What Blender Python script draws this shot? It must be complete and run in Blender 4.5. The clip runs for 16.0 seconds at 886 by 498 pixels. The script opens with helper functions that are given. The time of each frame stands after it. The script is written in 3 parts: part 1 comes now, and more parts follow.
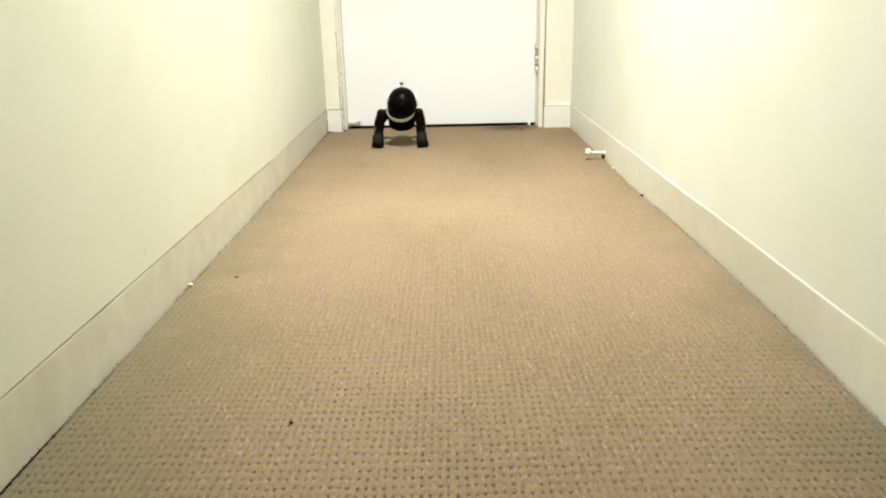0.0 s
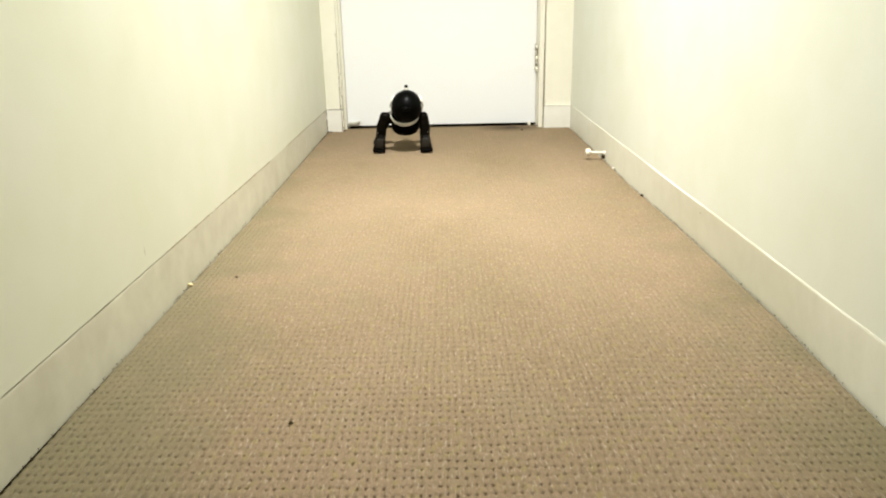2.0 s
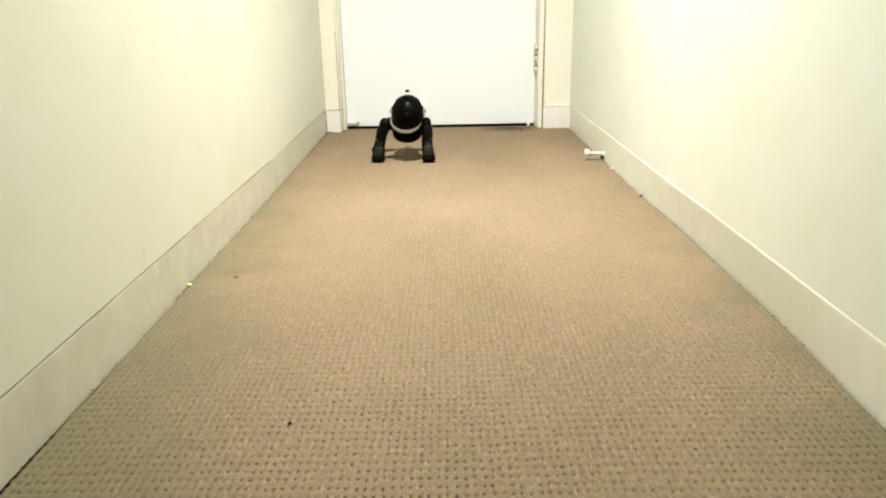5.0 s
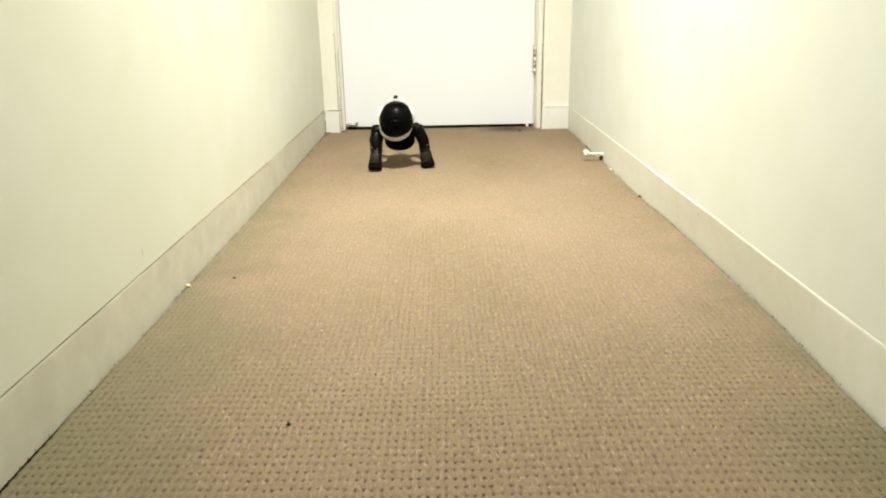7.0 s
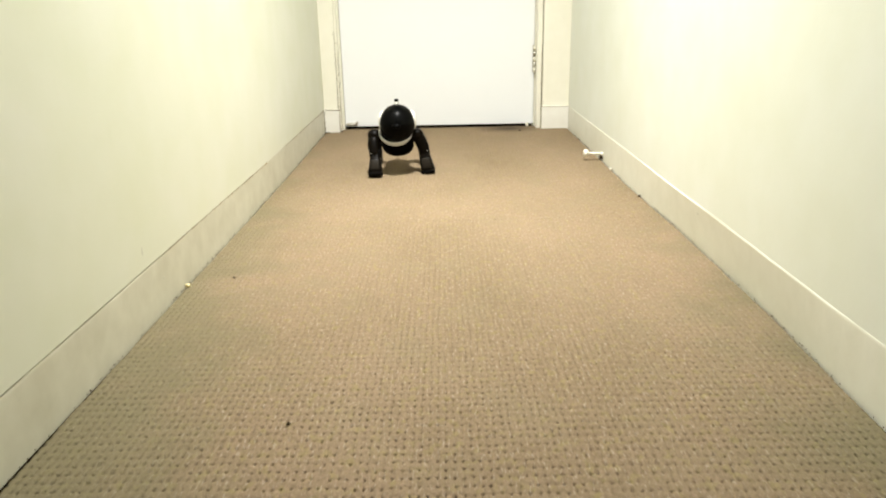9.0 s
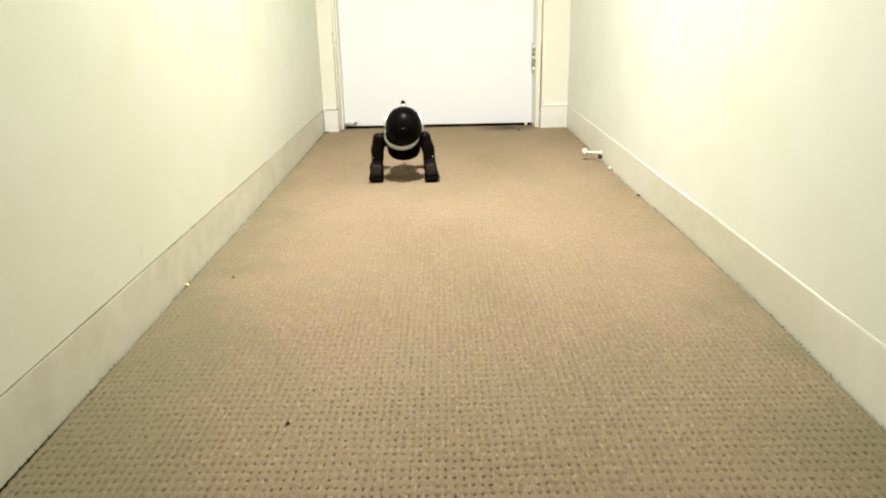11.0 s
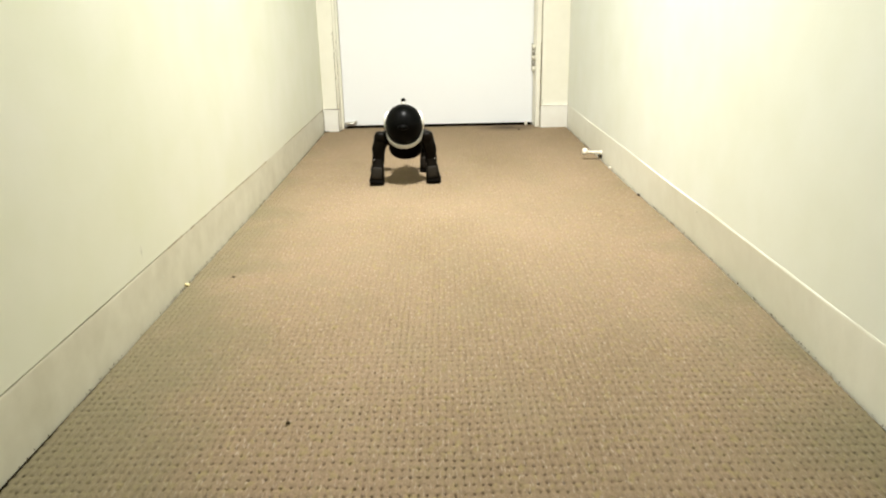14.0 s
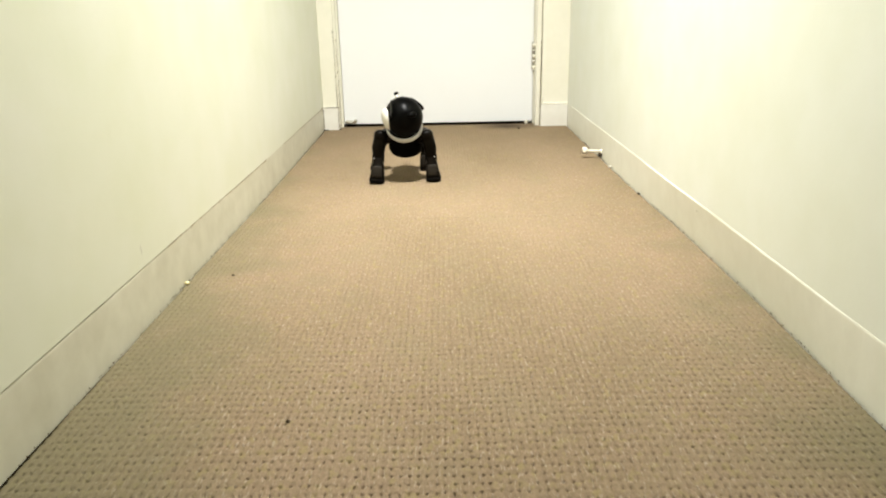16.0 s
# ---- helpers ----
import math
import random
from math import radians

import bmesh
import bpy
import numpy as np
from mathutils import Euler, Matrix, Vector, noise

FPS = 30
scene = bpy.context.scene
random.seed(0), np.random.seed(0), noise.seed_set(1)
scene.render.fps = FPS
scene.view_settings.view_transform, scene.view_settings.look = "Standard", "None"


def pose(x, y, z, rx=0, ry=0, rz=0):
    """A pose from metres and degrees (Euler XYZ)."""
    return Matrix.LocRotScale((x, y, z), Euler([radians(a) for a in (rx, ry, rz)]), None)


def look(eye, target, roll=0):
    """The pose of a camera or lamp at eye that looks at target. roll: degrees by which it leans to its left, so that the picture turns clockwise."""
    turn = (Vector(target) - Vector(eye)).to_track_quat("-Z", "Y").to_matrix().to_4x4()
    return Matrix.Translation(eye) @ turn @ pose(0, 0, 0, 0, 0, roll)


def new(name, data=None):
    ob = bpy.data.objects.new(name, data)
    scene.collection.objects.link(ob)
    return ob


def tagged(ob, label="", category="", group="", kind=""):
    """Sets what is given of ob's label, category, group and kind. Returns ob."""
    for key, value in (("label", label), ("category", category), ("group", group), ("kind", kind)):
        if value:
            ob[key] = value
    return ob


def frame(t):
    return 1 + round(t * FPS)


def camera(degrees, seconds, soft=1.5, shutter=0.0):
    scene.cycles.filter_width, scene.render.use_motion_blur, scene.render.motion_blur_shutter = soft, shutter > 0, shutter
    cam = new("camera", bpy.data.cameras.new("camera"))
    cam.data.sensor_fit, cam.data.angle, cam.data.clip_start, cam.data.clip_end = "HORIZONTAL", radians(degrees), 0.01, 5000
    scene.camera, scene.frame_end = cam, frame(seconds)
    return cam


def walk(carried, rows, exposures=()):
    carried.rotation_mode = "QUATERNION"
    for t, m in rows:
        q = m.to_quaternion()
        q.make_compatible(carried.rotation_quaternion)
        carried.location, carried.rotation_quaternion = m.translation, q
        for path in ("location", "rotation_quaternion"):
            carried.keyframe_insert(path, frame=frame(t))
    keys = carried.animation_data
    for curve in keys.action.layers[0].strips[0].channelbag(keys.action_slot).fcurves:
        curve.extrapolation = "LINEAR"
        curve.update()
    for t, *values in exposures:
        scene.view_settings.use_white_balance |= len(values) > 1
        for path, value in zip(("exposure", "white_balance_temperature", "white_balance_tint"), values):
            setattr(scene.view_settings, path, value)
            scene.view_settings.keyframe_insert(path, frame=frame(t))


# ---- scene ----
# camera: a phone on a low stand, drifting by a fraction of a degree
def aim(pitch, yaw, roll):
    """A pose from the eye: degrees down, degrees to the left, lean."""
    return (Matrix.Translation((0, 0, 0.478)) @ Matrix.Rotation(radians(yaw), 4, "Z")
            @ Matrix.Rotation(radians(90 - pitch), 4, "X") @ Matrix.Rotation(radians(roll), 4, "Z"))


cam = camera(63.0, 16.0, soft=2.0)
walk(cam, [(0.0, aim(18.408, 0.472, -1.247)), (1.5, aim(18.406, 0.466, -1.24)), (3.0, aim(18.408, 0.462, -1.222)),
           (4.0, aim(18.408, 0.455, -1.215)), (5.2, aim(18.365, 0.38, -1.18)), (6.5, aim(18.328, 0.305, -1.16)),
           (8.0, aim(18.335, 0.294, -1.14)), (9.0, aim(18.355, 0.278, -1.16)), (10.2, aim(18.39, 0.24, -1.2)),
           (11.5, aim(18.413, 0.215, -1.225)), (12.5, aim(18.425, 0.225, -1.235)), (14.0, aim(18.435, 0.221, -1.23)),
           (15.0, aim(18.472, 0.209, -1.2)), (15.5, aim(18.508, 0.207, -1.18)), (16.0, aim(18.545, 0.210, -1.165))])

# light: the corridor's ceiling lamp, above the picture, and one added fill
world = bpy.data.worlds.new("world")
scene.world = world
world.use_nodes = True
world.node_tree.nodes["Background"].inputs[0].default_value = (1.0, 0.95, 0.85, 1)
world.node_tree.nodes["Background"].inputs[1].default_value = 0.02


def overhead_light(x, y, watts, colour, lean, spread, size=0.20):
    data = bpy.data.lights.new("overhead_light", "AREA")
    data.shape, data.size, data.energy, data.color = "DISK", size, watts, colour
    data.spread = radians(spread)  # narrows the beam, so the near end falls off
    lamp = new("overhead_light_object", data)
    lamp.matrix_basis = look((x, y, 2.30), (x, y + lean, 0.0))


overhead_light(0.00, 1.32, 87, (1.0, 0.992, 0.950), 0.44, 96)   # over the corridor's far half, angled a little towards the door
overhead_light(0.00, -1.60, 2.5, (0.90, 1.0, 0.84), 0.0, 140)      # an added weak, greenish fill behind the camera, where no lamp is known
scene.view_settings.exposure = -1.14


# ---- materials ----
def material(name, base, rough=0.6, metal=0.0, second=None, grain=40.0, large=3.0, mix=0.5, bump=0.0, bump_scale=300.0,
             stretch=(1, 1, 1), spec=0.5, coat=0.0):
    """A surface whose colour varies at two scales, with fine relief."""
    mat = bpy.data.materials.new(name)
    mat.use_nodes = True
    nodes, links = mat.node_tree.nodes, mat.node_tree.links
    shader = nodes["Principled BSDF"]
    shader.inputs["Roughness"].default_value = rough
    shader.inputs["Metallic"].default_value = metal
    shader.inputs["Specular IOR Level"].default_value = spec
    shader.inputs["Coat Weight"].default_value = coat
    coords = nodes.new("ShaderNodeTexCoord")
    mapping = nodes.new("ShaderNodeMapping")
    mapping.inputs["Scale"].default_value = stretch
    links.new(coords.outputs["Object"], mapping.inputs["Vector"])
    if second is None:
        second = tuple(c * 0.82 for c in base)
    factors = []
    for scale, detail in ((large, 3.0), (grain, 4.0)):
        tex = nodes.new("ShaderNodeTexNoise")
        tex.inputs["Scale"].default_value, tex.inputs["Detail"].default_value = scale, detail
        links.new(mapping.outputs[0], tex.inputs["Vector"])
        factors.append(tex)
    add = nodes.new("ShaderNodeMath")
    add.operation = "ADD"
    links.new(factors[0].outputs["Fac"], add.inputs[0])
    links.new(factors[1].outputs["Fac"], add.inputs[1])
    ramp = nodes.new("ShaderNodeMapRange")
    ramp.inputs["From Min"].default_value, ramp.inputs["From Max"].default_value = 0.65, 1.35
    ramp.inputs["To Max"].default_value = mix
    links.new(add.outputs[0], ramp.inputs["Value"])
    blend = nodes.new("ShaderNodeMix")
    blend.data_type = "RGBA"
    blend.inputs[6].default_value, blend.inputs[7].default_value = (*base, 1), (*second, 1)
    links.new(ramp.outputs[0], blend.inputs[0])
    links.new(blend.outputs[2], shader.inputs["Base Color"])
    if bump:
        tex = nodes.new("ShaderNodeTexNoise")
        tex.inputs["Scale"].default_value, tex.inputs["Detail"].default_value = bump_scale, 3.0
        links.new(mapping.outputs[0], tex.inputs["Vector"])
        node = nodes.new("ShaderNodeBump")
        node.inputs["Strength"].default_value, node.inputs["Distance"].default_value = bump, 0.002
        links.new(tex.outputs["Fac"], node.inputs["Height"])
        links.new(node.outputs[0], shader.inputs["Normal"])
    return mat


# one cream for the walls; each side's brightness and tint put into its colour
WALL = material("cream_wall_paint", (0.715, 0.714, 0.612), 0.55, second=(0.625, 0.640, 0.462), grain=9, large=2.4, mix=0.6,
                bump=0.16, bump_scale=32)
LIT_WALL = material("lit_wall_paint", (0.805, 0.825, 0.760), 0.55, second=(0.735, 0.755, 0.64), grain=9, large=3.2, mix=0.75,
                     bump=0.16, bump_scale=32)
NIB = material("cream_frame_paint", (0.86, 0.835, 0.725), 0.45, second=(0.78, 0.75, 0.63), grain=30, large=4, bump=0.15, bump_scale=90)
# west boards: real scuffs and dirt, with that side's dimmer light put into the colour
SKIRT = material("scuffed_shaded_gloss_paint", (0.65, 0.628, 0.515), 0.42, second=(0.49, 0.465, 0.355), grain=26, large=5, mix=0.8,
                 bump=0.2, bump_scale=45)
# east board and nib blocks: the same gloss, lightened to hold their brighter light
LIT_SKIRT = material("lit_gloss_paint", (0.80, 0.795, 0.705), 0.42, second=(0.70, 0.69, 0.585), grain=26, large=5, mix=0.7, bump=0.2, bump_scale=45)
NIB_BOARD = material("lit_white_gloss_paint", (0.86, 0.845, 0.79), 0.42, second=(0.76, 0.73, 0.655), grain=26, large=7, mix=0.7, bump=0.2, bump_scale=45)
DOOR = material("white_door_paint", (0.885, 0.90, 0.92), 0.4, second=(0.86, 0.87, 0.885), grain=9, large=2, bump=0.08, bump_scale=80)
CEILING = material("white_ceiling_paint", (0.50, 0.49, 0.45), 0.8, grain=20, large=2)
CARPET = material("beige_loop_carpet", (0.290, 0.211, 0.142), 0.95, second=(0.152, 0.115, 0.063), grain=330, large=2.2, mix=0.85,
                  bump=0.9, bump_scale=900, stretch=(1, 0.55, 1), spec=0.0)


def carpet_wear_and_falloff(mat):
    """Yellowish flecks, pale strands along the weave, margins that also hold falloff and one soiled patch before the
    door.
    """
    nodes, links = mat.node_tree.nodes, mat.node_tree.links
    shader = nodes["Principled BSDF"]
    coords = nodes.new("ShaderNodeTexCoord")
    colour = shader.inputs["Base Color"].links[0].from_socket
    for scale, low, high, amount, tint in (((75, 60, 75), 0.54, 0.70, 0.44, (0.262, 0.218, 0.088)), ((330, 75, 90), 0.57, 0.70, 0.34, (0.46, 0.40, 0.315)),
                                           ((9, 7, 9), 0.48, 0.70, 0.30, (0.222, 0.182, 0.112))):
        place = nodes.new("ShaderNodeMapping")
        place.inputs["Scale"].default_value = scale
        links.new(coords.outputs["Object"], place.inputs["Vector"])
        tex = nodes.new("ShaderNodeTexNoise")
        tex.inputs["Scale"].default_value, tex.inputs["Detail"].default_value = 1.0, 2.0
        links.new(place.outputs[0], tex.inputs["Vector"])
        ramp = nodes.new("ShaderNodeMapRange")
        for key, value in (("From Min", low), ("From Max", high), ("To Max", amount)):
            ramp.inputs[key].default_value = value
        links.new(tex.outputs["Fac"], ramp.inputs["Value"])
        mix = nodes.new("ShaderNodeMix")
        mix.data_type = "RGBA"
        mix.inputs[7].default_value = (*tint, 1)
        links.new(ramp.outputs[0], mix.inputs[0])
        links.new(colour, mix.inputs[6])
        colour = mix.outputs[2]
    # uneven greyer margins along both boards: soiling, with lens falloff put into the colour
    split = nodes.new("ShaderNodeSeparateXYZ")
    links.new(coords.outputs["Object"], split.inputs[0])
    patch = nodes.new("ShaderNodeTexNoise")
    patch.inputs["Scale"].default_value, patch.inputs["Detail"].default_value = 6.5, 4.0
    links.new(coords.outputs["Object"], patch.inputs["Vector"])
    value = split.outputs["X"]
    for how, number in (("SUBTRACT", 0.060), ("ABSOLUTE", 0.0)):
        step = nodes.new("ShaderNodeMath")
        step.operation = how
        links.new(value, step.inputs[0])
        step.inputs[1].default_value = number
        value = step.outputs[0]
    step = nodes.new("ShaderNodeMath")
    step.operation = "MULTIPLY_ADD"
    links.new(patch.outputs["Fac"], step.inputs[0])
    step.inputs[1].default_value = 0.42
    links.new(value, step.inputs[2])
    along = nodes.new("ShaderNodeMath")  # less grey towards the door
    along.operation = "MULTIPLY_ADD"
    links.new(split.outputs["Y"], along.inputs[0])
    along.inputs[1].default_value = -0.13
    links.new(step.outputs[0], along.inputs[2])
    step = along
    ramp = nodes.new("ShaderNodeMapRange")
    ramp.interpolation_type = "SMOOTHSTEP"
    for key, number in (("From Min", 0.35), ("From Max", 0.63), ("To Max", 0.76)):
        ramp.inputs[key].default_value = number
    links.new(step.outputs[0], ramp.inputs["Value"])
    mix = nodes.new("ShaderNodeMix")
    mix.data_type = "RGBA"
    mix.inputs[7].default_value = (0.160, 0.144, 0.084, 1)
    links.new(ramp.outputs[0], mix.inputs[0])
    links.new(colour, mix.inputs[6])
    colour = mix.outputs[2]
    place = nodes.new("ShaderNodeMapping")
    place.inputs["Location"].default_value, place.inputs["Scale"].default_value = (-0.27 / 0.16, -3.03 / 0.10, 0), (1 / 0.16, 1 / 0.10, 1)
    links.new(coords.outputs["Object"], place.inputs["Vector"])
    spot = nodes.new("ShaderNodeTexGradient")
    spot.gradient_type = "SPHERICAL"
    links.new(place.outputs[0], spot.inputs["Vector"])
    mix = nodes.new("ShaderNodeMix")
    mix.data_type = "RGBA"
    mix.inputs[7].default_value = (0.07, 0.055, 0.04, 1)
    links.new(spot.outputs["Fac"], mix.inputs[0])
    links.new(colour, mix.inputs[6])
    links.new(mix.outputs[2], shader.inputs["Base Color"])


carpet_wear_and_falloff(CARPET)
SUBFLOOR = material("dark_underlay", (0.085, 0.068, 0.045), 0.95, spec=0.0, grain=60, large=6)
BLACK = material("glossy_black_plastic", (0.0012, 0.0012, 0.0011), 0.31, second=(0.0022, 0.0021, 0.0019), grain=60, large=12, spec=0.042)
MATTE = material("satin_black_plastic", (0.0020, 0.0014, 0.0008), 0.38, second=(0.0060, 0.0041, 0.0020), grain=80, large=20, spec=0.05, bump=0.05, bump_scale=600)
RUBBER = material("black_rubber", (0.003, 0.0026, 0.0022), 0.75, spec=0.08, grain=150, large=30, bump=0.2, bump_scale=900)
SILVER = material("pale_grey_plastic", (0.56, 0.56, 0.555), 0.4, second=(0.48, 0.48, 0.47), grain=60, large=15)
CREAM = material("cream_plastic", (0.70, 0.685, 0.635), 0.45, second=(0.63, 0.61, 0.555), grain=60, large=15)
STUB = material("dull_grey_plastic", (0.42, 0.40, 0.35), 0.5, grain=80, large=20)
CHROME = material("worn_steel", (0.62, 0.60, 0.55), 0.32, 0.9, second=(0.40, 0.37, 0.31), grain=160, large=30)
STOPPER = material("white_stop_plastic", (0.82, 0.78, 0.66), 0.4, second=(0.72, 0.67, 0.54), grain=90, large=20)
SCUFF = material("grey_scuff", (0.60, 0.59, 0.49), 0.7, grain=200, large=60)
BELLY = material("dull_black_plastic", (0.0012, 0.0012, 0.0011), 0.62, second=(0.0022, 0.0021, 0.0019), grain=60, large=12, spec=0.02)
SHIN = material("dark_brown_grey_plastic", (0.014, 0.0115, 0.0085), 0.45, second=(0.020, 0.016, 0.011), grain=90, large=25, spec=0.08)
DUST = material("brown_dust", (0.150, 0.112, 0.064), 0.95, spec=0.0, grain=300, large=60)
DIRT = material("dark_lint", (0.045, 0.033, 0.020), 0.95, spec=0.0, grain=300, large=60)
GRIME = material("brown_grime", (0.36, 0.295, 0.195), 0.9, second=(0.20, 0.155, 0.095), spec=0.1, grain=220, large=40)
OLD_GRIME = material("dark_brown_grime", (0.20, 0.15, 0.085), 0.9, second=(0.11, 0.08, 0.045), grain=220, large=40, spec=0.1)
CHIP = material("flake_of_paint", (0.80, 0.68, 0.36), 0.6, grain=200, large=40)


# ---- mesh helpers ----
def thing(name, label, category, group="", kind="", at=None):
    ob = tagged(new(name), label, category, group, kind)
    if at is not None:
        ob.matrix_basis = at
    return ob


def mesh(name, bm, mat, smooth=True):
    me = bpy.data.meshes.new(name)
    bm.to_mesh(me)
    bm.free()
    for poly in me.polygons:
        poly.use_smooth = smooth
    me.materials.append(mat)
    return me


def part(name, bm, mat, parent, label="", smooth=True):
    ob = new(name, mesh(name, bm, mat, smooth))
    ob.parent = parent
    return tagged(ob, label)


def single(name, bm, mat, label, category, kind="", smooth=False):
    return tagged(new(name, mesh(name, bm, mat, smooth)), label, category, "", kind)


def box(bm, x0, x1, y0, y1, z0, z1, bevel=0.0, segments=2):
    made = bmesh.ops.create_cube(bm, size=1.0, matrix=Matrix.Translation(((x0 + x1) / 2, (y0 + y1) / 2, (z0 + z1) / 2))
                                 @ Matrix.Diagonal((x1 - x0, y1 - y0, z1 - z0, 1)))
    if bevel:
        edges = {e for v in made["verts"] for e in v.link_edges}
        bmesh.ops.bevel(bm, geom=list(edges), offset=bevel, segments=segments, affect="EDGES", profile=0.5)
    return bm


def ball(bm, centre, radii, turn=None, u=32, v=20):
    m = Matrix.Translation(centre) @ (turn or Matrix()) @ Matrix.Diagonal((*radii, 1))
    return bmesh.ops.create_uvsphere(bm, u_segments=u, v_segments=v, radius=1.0, matrix=m)["verts"]


def rod(bm, a, b, r0, r1=None, segments=16):
    a, b = Vector(a), Vector(b)
    turn = (b - a).to_track_quat("Z", "Y").to_matrix().to_4x4()
    bmesh.ops.create_cone(bm, cap_ends=True, segments=segments, radius1=r0, radius2=r0 if r1 is None else r1, depth=(b - a).length,
                          matrix=Matrix.Translation((a + b) / 2) @ turn)


def loft(bm, rings, segments=20, power=2.0):
    """A closed skin through rings (x, y, z, half width, half depth): superellipses across z."""
    loops = []
    for x, y, z, a, b in rings:
        loop = []
        for i in range(segments):
            w = 2 * math.pi * i / segments
            c, s = math.cos(w), math.sin(w)
            loop.append(bm.verts.new((x + a * math.copysign(abs(c) ** (2 / power), c), y + b * math.copysign(abs(s) ** (2 / power), s), z)))
        loops.append(loop)
    for lower, upper in zip(loops, loops[1:]):
        for i in range(segments):
            j = (i + 1) % segments
            bm.faces.new((lower[i], lower[j], upper[j], upper[i]))
    bm.faces.new(loops[0][::-1])
    bm.faces.new(loops[-1])
    bmesh.ops.recalc_face_normals(bm, faces=bm.faces[:])


# ---- the corridor ----
LEFT, RIGHT = -0.485, 0.515          # faces of the skirting boards
FRONT, BACK, TOP = -4.4, 3.02, 2.36  # end behind the camera, face of the door's nibs, ceiling
BOARD = 0.090


def west(y):
    """How far the west wall stands back from its near line, y metres along: it runs out a little towards the door."""
    return -0.009 * min(1.6, max(0, (y - 1.9) / 1.1))


def east(y):
    """How far the foot of the east board is kicked in along the corridor's middle."""
    def smooth(a, b):
        f = min(1, max(0, (y - a) / (b - a)))
        return f * f * (3 - 2 * f)
    return 0.0100 * smooth(0.70, 1.12) * (1 - smooth(1.45, 2.05))


def wall(name, x0, x1, y0, y1, z0, z1, label, paint=WALL):
    return single(name, box(bmesh.new(), x0, x1, y0, y1, z0, z1), paint, label, "wall", "structure")


# the plaster of this wall ends a little above the skirting, which leaves a dark slit
plaster = box(bmesh.new(), LEFT - 0.130, LEFT + 0.0004, FRONT, 3.62, BOARD + 0.0005, TOP)
box(plaster, LEFT - 0.128, LEFT - 0.012, FRONT, 3.62, 0, BOARD + 0.0005)
bmesh.ops.bisect_plane(plaster, geom=plaster.verts[:] + plaster.edges[:] + plaster.faces[:], plane_co=(0, 1.9, 0), plane_no=(0, 1, 0))
for v in plaster.verts:
    v.co.x += west(v.co.y) if v.co.x > LEFT - 0.05 else 0
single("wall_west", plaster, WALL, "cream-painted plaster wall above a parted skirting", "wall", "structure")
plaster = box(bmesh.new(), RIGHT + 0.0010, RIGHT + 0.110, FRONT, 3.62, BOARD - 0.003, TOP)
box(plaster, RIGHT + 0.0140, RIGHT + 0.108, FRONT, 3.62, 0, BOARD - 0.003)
single("wall_east", plaster, LIT_WALL, "cream plaster wall toned for brighter light, door stop below", "wall", "structure")
wall("wall_south", LEFT - 0.130, RIGHT + 0.110, FRONT - 0.1, FRONT, 0, TOP, "plain cream wall closing the corridor")
wall("wall_north", LEFT - 0.130, RIGHT + 0.110, 3.62, 3.72, 0, TOP, "plain wall of the dark space behind the door")
single("ceiling", box(bmesh.new(), LEFT - 0.112, RIGHT + 0.110, FRONT - 0.1, 3.72, TOP, TOP + 0.1), CEILING,
       "plain white painted ceiling", "ceiling", "structure")
single("subfloor", box(bmesh.new(), LEFT - 0.112, RIGHT + 0.110, FRONT - 0.1, 3.72, -0.10, -0.014), SUBFLOOR,
       "dark underlay below the carpet", "floor", "structure")

# short nib walls and lintel round the door
NIB_L, NIB_R, LINE_L, LINE_R = -0.434, 0.407, -0.421, 0.381
single("nib_wall_west", box(bmesh.new(), LEFT - 0.020, NIB_L, BACK, 3.30, 0, TOP, 0.003), NIB,
       "narrow cream-painted nib wall beside the door", "wall", "structure")
single("nib_wall_east", box(bmesh.new(), NIB_R, RIGHT + 0.0016, BACK, 3.30, 0, TOP, 0.003), NIB,
       "narrow cream-painted nib wall beside the hinges", "wall", "structure")
single("lintel", box(bmesh.new(), NIB_L, NIB_R, BACK, 3.30, 2.06, TOP), NIB, "cream wall above the door", "wall", "structure")


def door_frame():
    frame_ob = thing("door_frame", "chipped cream-painted wooden door frame", "door frame", kind="structure")
    for x0, x1, y0 in ((NIB_L, LINE_L - 0.006, 3.040), (LINE_L - 0.006, LINE_L, 3.075), (LINE_R + 0.004, NIB_R - 0.0028, 3.034), (LINE_R, LINE_R + 0.004, 3.096)):
        part("jamb", box(bmesh.new(), x0, x1, y0, 3.27, -0.010, 2.06, 0.0015), NIB, frame_ob, smooth=False)
    part("head_jamb", box(bmesh.new(), NIB_L, NIB_R, 3.045, 3.27, 2.03, 2.06, 0.0015), NIB, frame_ob, smooth=False)


